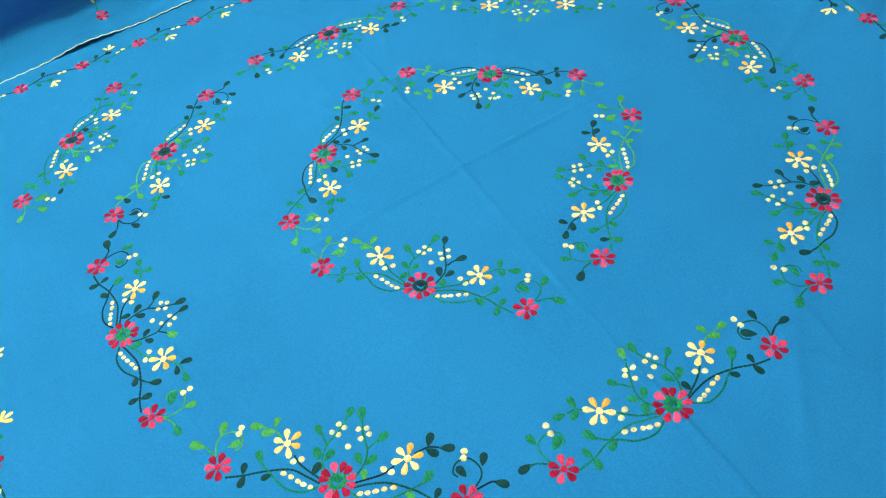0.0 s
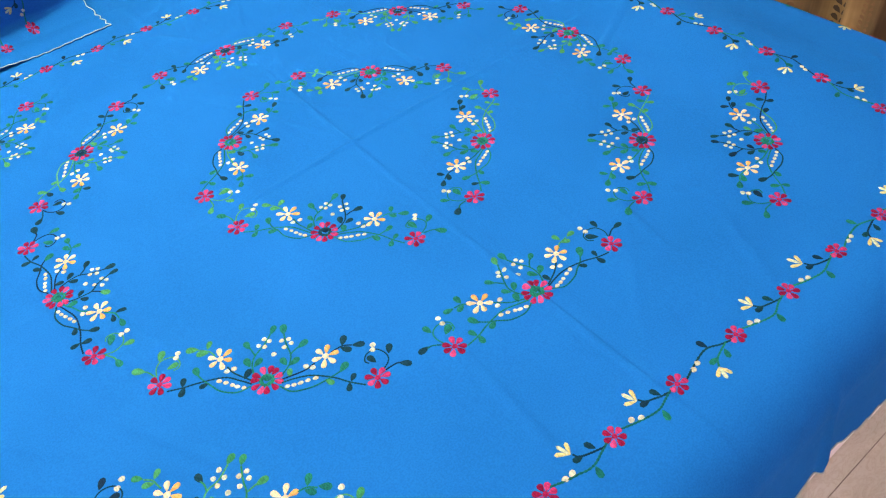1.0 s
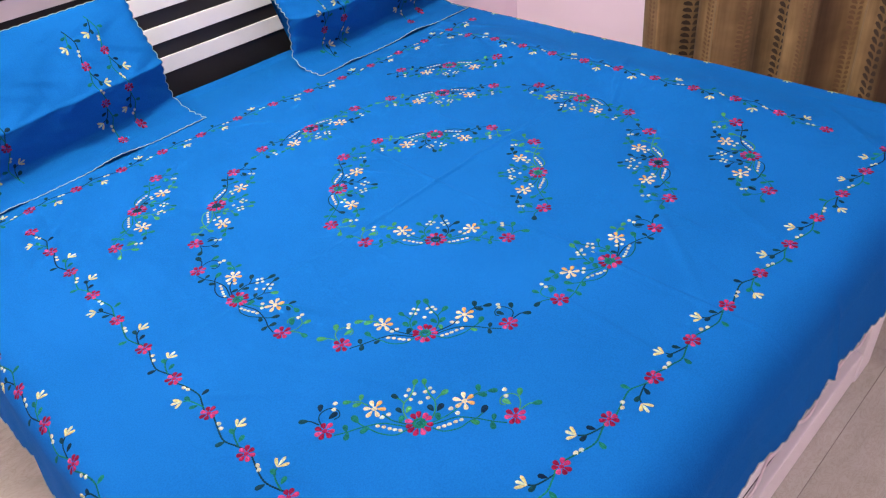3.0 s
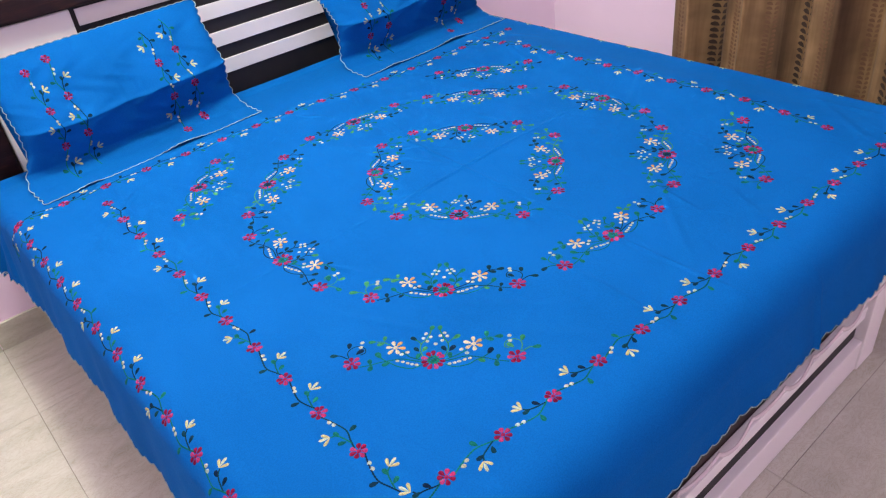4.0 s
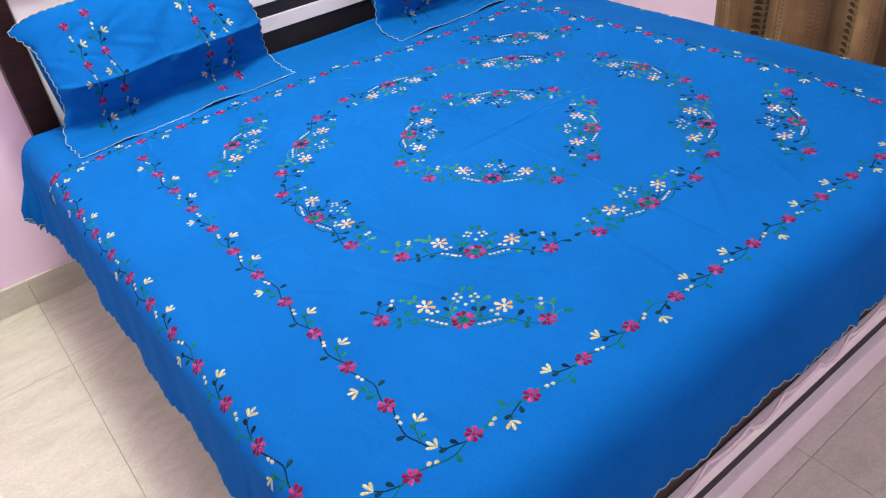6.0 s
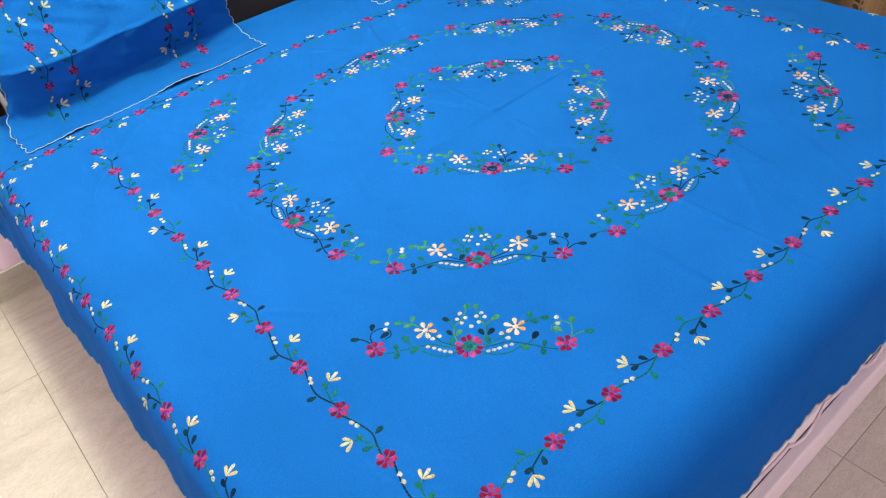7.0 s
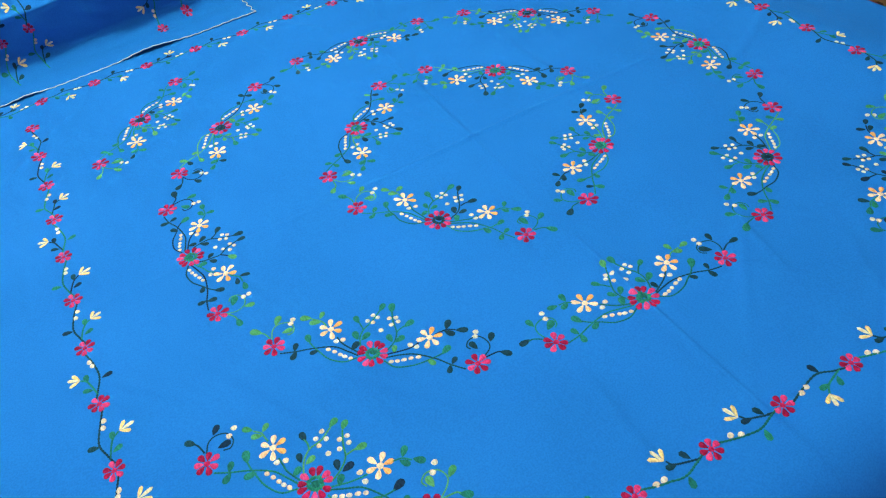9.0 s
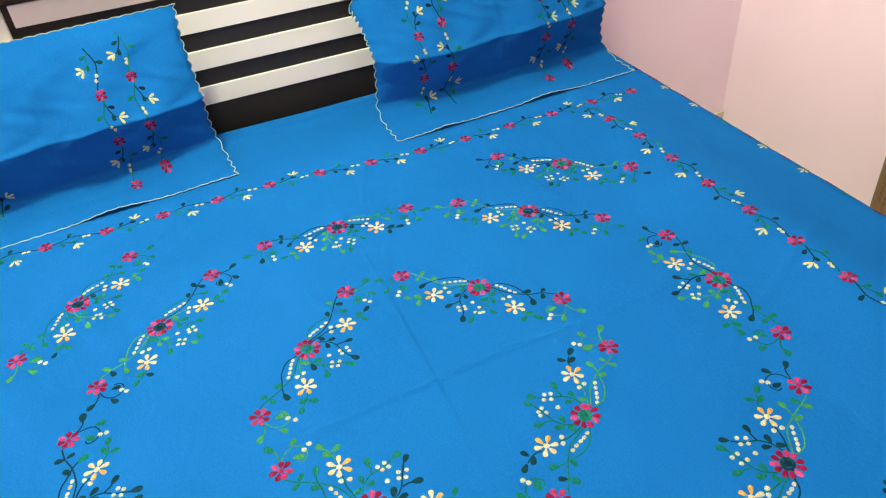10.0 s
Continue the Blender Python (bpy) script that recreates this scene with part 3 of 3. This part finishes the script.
def pillow_surface(cx, cy, yaw, sag_left, sag_right, pinch):
    ca, sa = math.cos(yaw), math.sin(yaw)
    # bottom flange, belly, crease, lean, top flange: cloth length, depth, height
    B = np.array([0.0, 0.080, 0.112, 0.228, 0.238, 0.42, 0.470])
    Y = np.array([0.0, 0.092, 0.140, 0.102, 0.108, 0.216, 0.250])
    Z = np.array([0.001, 0.005, 0.030, 0.151, 0.157, 0.305, 0.340])

    def surf(a, b, lift=0.0):
        a, b = np.asarray(a, float), np.asarray(b, float)

        def raw(a, b):
            y = (np.interp(b - 0.008, B, Y) + np.interp(b, B, Y) + np.interp(b + 0.008, B, Y)) / 3
            z = (np.interp(b - 0.008, B, Z) + np.interp(b, B, Z) + np.interp(b + 0.008, B, Z)) / 3
            e = np.clip(np.abs(a) / 0.35, 0, 1.1)
            full = np.sqrt(np.clip(1 - (e / 1.0) ** 3, 0, 1))
            up = np.clip((b - 0.09) / 0.08, 0, 1) * np.clip((0.475 - b) / 0.1, 0, 1)
            y = y + 0.030 * (1 - full) * up - 0.008 * full * up
            z = z - np.where(a < 0, sag_left, sag_right) * e ** 7 * np.clip((b - 0.25) / 0.2, 0, 1) + 0.004 * np.sin(a * 11) * up
            y = y - 0.004 * np.sin(a * 19 + b * 23) * up - 0.003 * np.sin(a * 37 - b * 31) * up - 0.0022 * np.sin(a * 61 + 3 * np.sin(b * 40)) * np.sin(b * 47 + a * 9) * up
            y = y - 0.004 * np.exp(-((b - 0.233) / 0.006) ** 2) - 0.002 * np.exp(-(a / 0.006) ** 2) * up
            z = z + (0.0015 * np.abs(np.sin(a * 16)) + 0.009 * np.exp(-((a - 0.07) / 0.07) ** 2) + 0.006 * np.exp(-((a + 0.22) / 0.04) ** 2)) * np.clip(1 - b / 0.05, 0, 1)
            x = a * (1 - np.where(a < 0, pinch, 0.03) * up * e ** 2)
            return np.stack([cx + x * ca - y * sa, cy + x * sa + y * ca, TOP + z], -1)

        p = raw(a, b)
        h = 0.003
        n = np.cross(raw(a + h, b) - raw(a - h, b), raw(a, b + h) - raw(a, b - h))
        n /= np.linalg.norm(n, axis=-1, keepdims=True) + 1e-12
        return p + n * np.asarray(lift)[..., None]

    return surf


def small_scallop(s):
    return 0.007 * np.abs(np.sin(np.pi * s / 0.026))


def pillow(cx, cy, yaw, sag_left, sag_right, pinch, label):
    surf = pillow_surface(cx, cy, yaw, sag_left, sag_right, pinch)
    ob = cloth_thing("pillow", surf, -0.35, 0.35, 0.0, 0.470, 170, 120, small_scallop, 0.002, 0.0011)
    tagged(ob, label, "pillow", "pillows against the headboard")
    ca, sa = math.cos(yaw), math.sin(yaw)
    # cushion behind the cover
    a, t = np.meshgrid(np.linspace(-0.31, 0.31, 24), np.linspace(0, 2 * np.pi, 25), indexing="ij")
    e = np.sqrt(np.clip(1 - (a / 0.315) ** 4, 0.02, 1))
    ly = 0.232 + 0.024 * e * np.cos(t) + 0.050 * np.sin(t)
    lz = 0.125 - 0.02 * np.cos(t) * e + 0.105 * np.sin(t)
    v = np.stack([cx + a * ca - ly * sa, cy + a * sa + ly * ca, TOP + 0.012 + lz], -1)
    link_mesh("filling", v.reshape(-1, 3), grid_faces(24, 25), M_SHEET, ob)
    for a0, b0 in ((-0.225, 0.405), (-0.150, 0.427)):
        vine(surf, ob, a0, b0, 0.0, -1.0, 3, 0.118, "embroidered vine hanging down the cover", 1, petal=0.0135)
    for a0, b0 in ((0.135, 0.074), (0.212, 0.094)):
        vine(surf, ob, a0, b0, 0.0, 1.0, 3, 0.116, "embroidered vine climbing up the cover", 1, petal=0.0135)
    return ob


pillow(-0.4975, 0.805, math.radians(4.0), 0.03, 0.0, 0.11, "blue pillow in an embroidered cover leaning on the headboard")
pillow(0.600, 0.785, math.radians(2.0), 0.07, 0.05, 0.03, "blue pillow in an embroidered cover beside the wall")

# ---- curtain ----


def curtain_place(u, z, lift=0.0):
    u, z = np.asarray(u, float), np.asarray(z, float)
    y = 0.490 - u * 0.80
    d = 0.062 * np.sin(u * 19 + 0.9 * np.sin(u * 5.0) - 1.2) + 0.014 * np.sin(u * 43 + z * 0.8) + 0.006 * np.sin(z * 3 + u * 5)
    return np.stack([1.655 - d - np.asarray(lift), y + 0.012 * np.sin(u * 21 * 2) + 0.01 * np.sin(z * 2.0), z + 0 * u], -1)


def curtain():
    nu, nv = 260, 30
    u, z = np.meshgrid(np.linspace(0, 2.4, nu), np.linspace(0.06, 2.45, nv), indexing="ij")
    ob = link_mesh("curtain", curtain_place(u, z).reshape(-1, 3), grid_faces(nu, nv), M_CURTAIN)
    uv = ob.data.uv_layers.new(name="cloth")
    flat = np.stack([u.ravel(), z.ravel()], 1)
    idx = np.empty(len(ob.data.loops), dtype=np.int32)
    ob.data.loops.foreach_get("vertex_index", idx)
    uv.data.foreach_set("uv", flat[idx].ravel())
    sol = ob.modifiers.new("thickness", "SOLIDIFY")
    sol.thickness = 0.002
    tagged(ob, "brown curtain with woven dark leaf stripes hanging in folds", "curtain")
    for i, c in enumerate(np.arange(0.09, 2.35, 0.15)):
        s = Stitch()
        w = (0.012, 0.017, 0.011)[i % 3]
        for k in range(int(1.9 / (w * 1.5))):
            zz = 0.2 + w * 1.5 * k
            for sd in (-1, 1):
                s.pad(c + sd * 0.002, zz, math.pi / 2 - sd * 0.85, w * 1.5, w * 0.9, 0.0008, 0.5, 8)
        q = np.array(s.p)
        link_mesh("woven_leaves", curtain_place(q[:, 0], q[:, 1], np.array(s.h) + 0.001), s.f, M_LEAFCURT if i % 3 == 1 else M_LEAFPALE, ob)["kind"] = "stuff"


curtain()

# ---- lamps ----
M_GLOW, ntg, bg = material("lamp_glass", 0.3)
bg.inputs["Emission Color"].default_value = (1, 0.98, 0.95, 1)
bg.inputs["Emission Strength"].default_value = 4.0


def disc(x, y, z0, z1, r0, r1, mat, name, parent=None):
    bm = bmesh.new()
    bmesh.ops.create_cone(bm, cap_ends=True, segments=40, radius1=r0, radius2=r1, depth=z1 - z0)
    bmesh.ops.translate(bm, verts=bm.verts, vec=(x, y, (z0 + z1) / 2))
    return part(name, bm, mat, parent)


lamp = tagged(disc(LAMP[0], LAMP[1], HIGH - 0.03, HIGH, 0.10, 0.11, M_CEIL, "ceiling_lamp"), "round white lamp fixed flat to the ceiling", "lamp")
disc(LAMP[0], LAMP[1], HIGH - 0.045, HIGH - 0.03, 0.075, 0.092, M_GLOW, "diffuser", lamp)
# unseen tube body made up to carry the added fill light
tube = tagged(part("added_fill_light", box(FILL_AT[0] - 0.62, FILL_AT[0] + 0.62, SOUTH, SOUTH + 0.05, FILL_AT[2] + 0.07, FILL_AT[2] + 0.13, 0.006), M_CEIL), "added unseen fill lamp shaped as a white wall tube", "lamp")
tv, tf = tube_along(np.stack([np.linspace(FILL_AT[0] - 0.58, FILL_AT[0] + 0.58, 12), np.full(12, SOUTH + 0.068), np.full(12, FILL_AT[2] + 0.10)], 1), 0.016, 10)
link_mesh("fill_light_tube", tv, tf, M_GLOW, tube)

# ---- skirting and floor tiles ----
TX, TY, X0, Y0 = 0.649, 0.8475, -1.116, 0.82
base = tagged(new("baseboard"), "beige stone tile skirting along the walls", "skirting", kind="structure")


def tile_mesh(x0, x1, y0, y1, z0, z1):
    bm = box(x0, x1, y0, y1, z0, z1, 0.0008, 1)
    return bm


for k in range(-2, 6):
    a, b = max(WEST, X0 + k * TX), min(EAST, X0 + (k + 1) * TX)
    if b - a > 0.02:
        part("tile", tile_mesh(a + 0.001, b - 0.001, NORTH - 0.012, NORTH, 0.0, 0.103), M_SKIRT, base)
for k in range(-5, 2):
    a, b = max(SOUTH, Y0 + k * TY), min(NORTH - 0.013, Y0 + (k + 1) * TY)
    if b - a > 0.02:
        part("tile", tile_mesh(WEST, WEST + 0.012, a + 0.001, b - 0.001, 0.0, 0.103), M_SKIRT, base)
for i in range(-2, 6):
    for j in range(-5, 2):
        a, b = max(WEST, X0 + i * TX), min(EAST, X0 + (i + 1) * TX)
        c, d = max(SOUTH, Y0 + j * TY), min(NORTH, Y0 + (j + 1) * TY)
        if b - a > 0.02 and d - c > 0.02:
            part("tile", tile_mesh(a + 0.0006, b - 0.0006, c + 0.0006, d - 0.0006, -0.012, 0.0), M_TILE, floor)
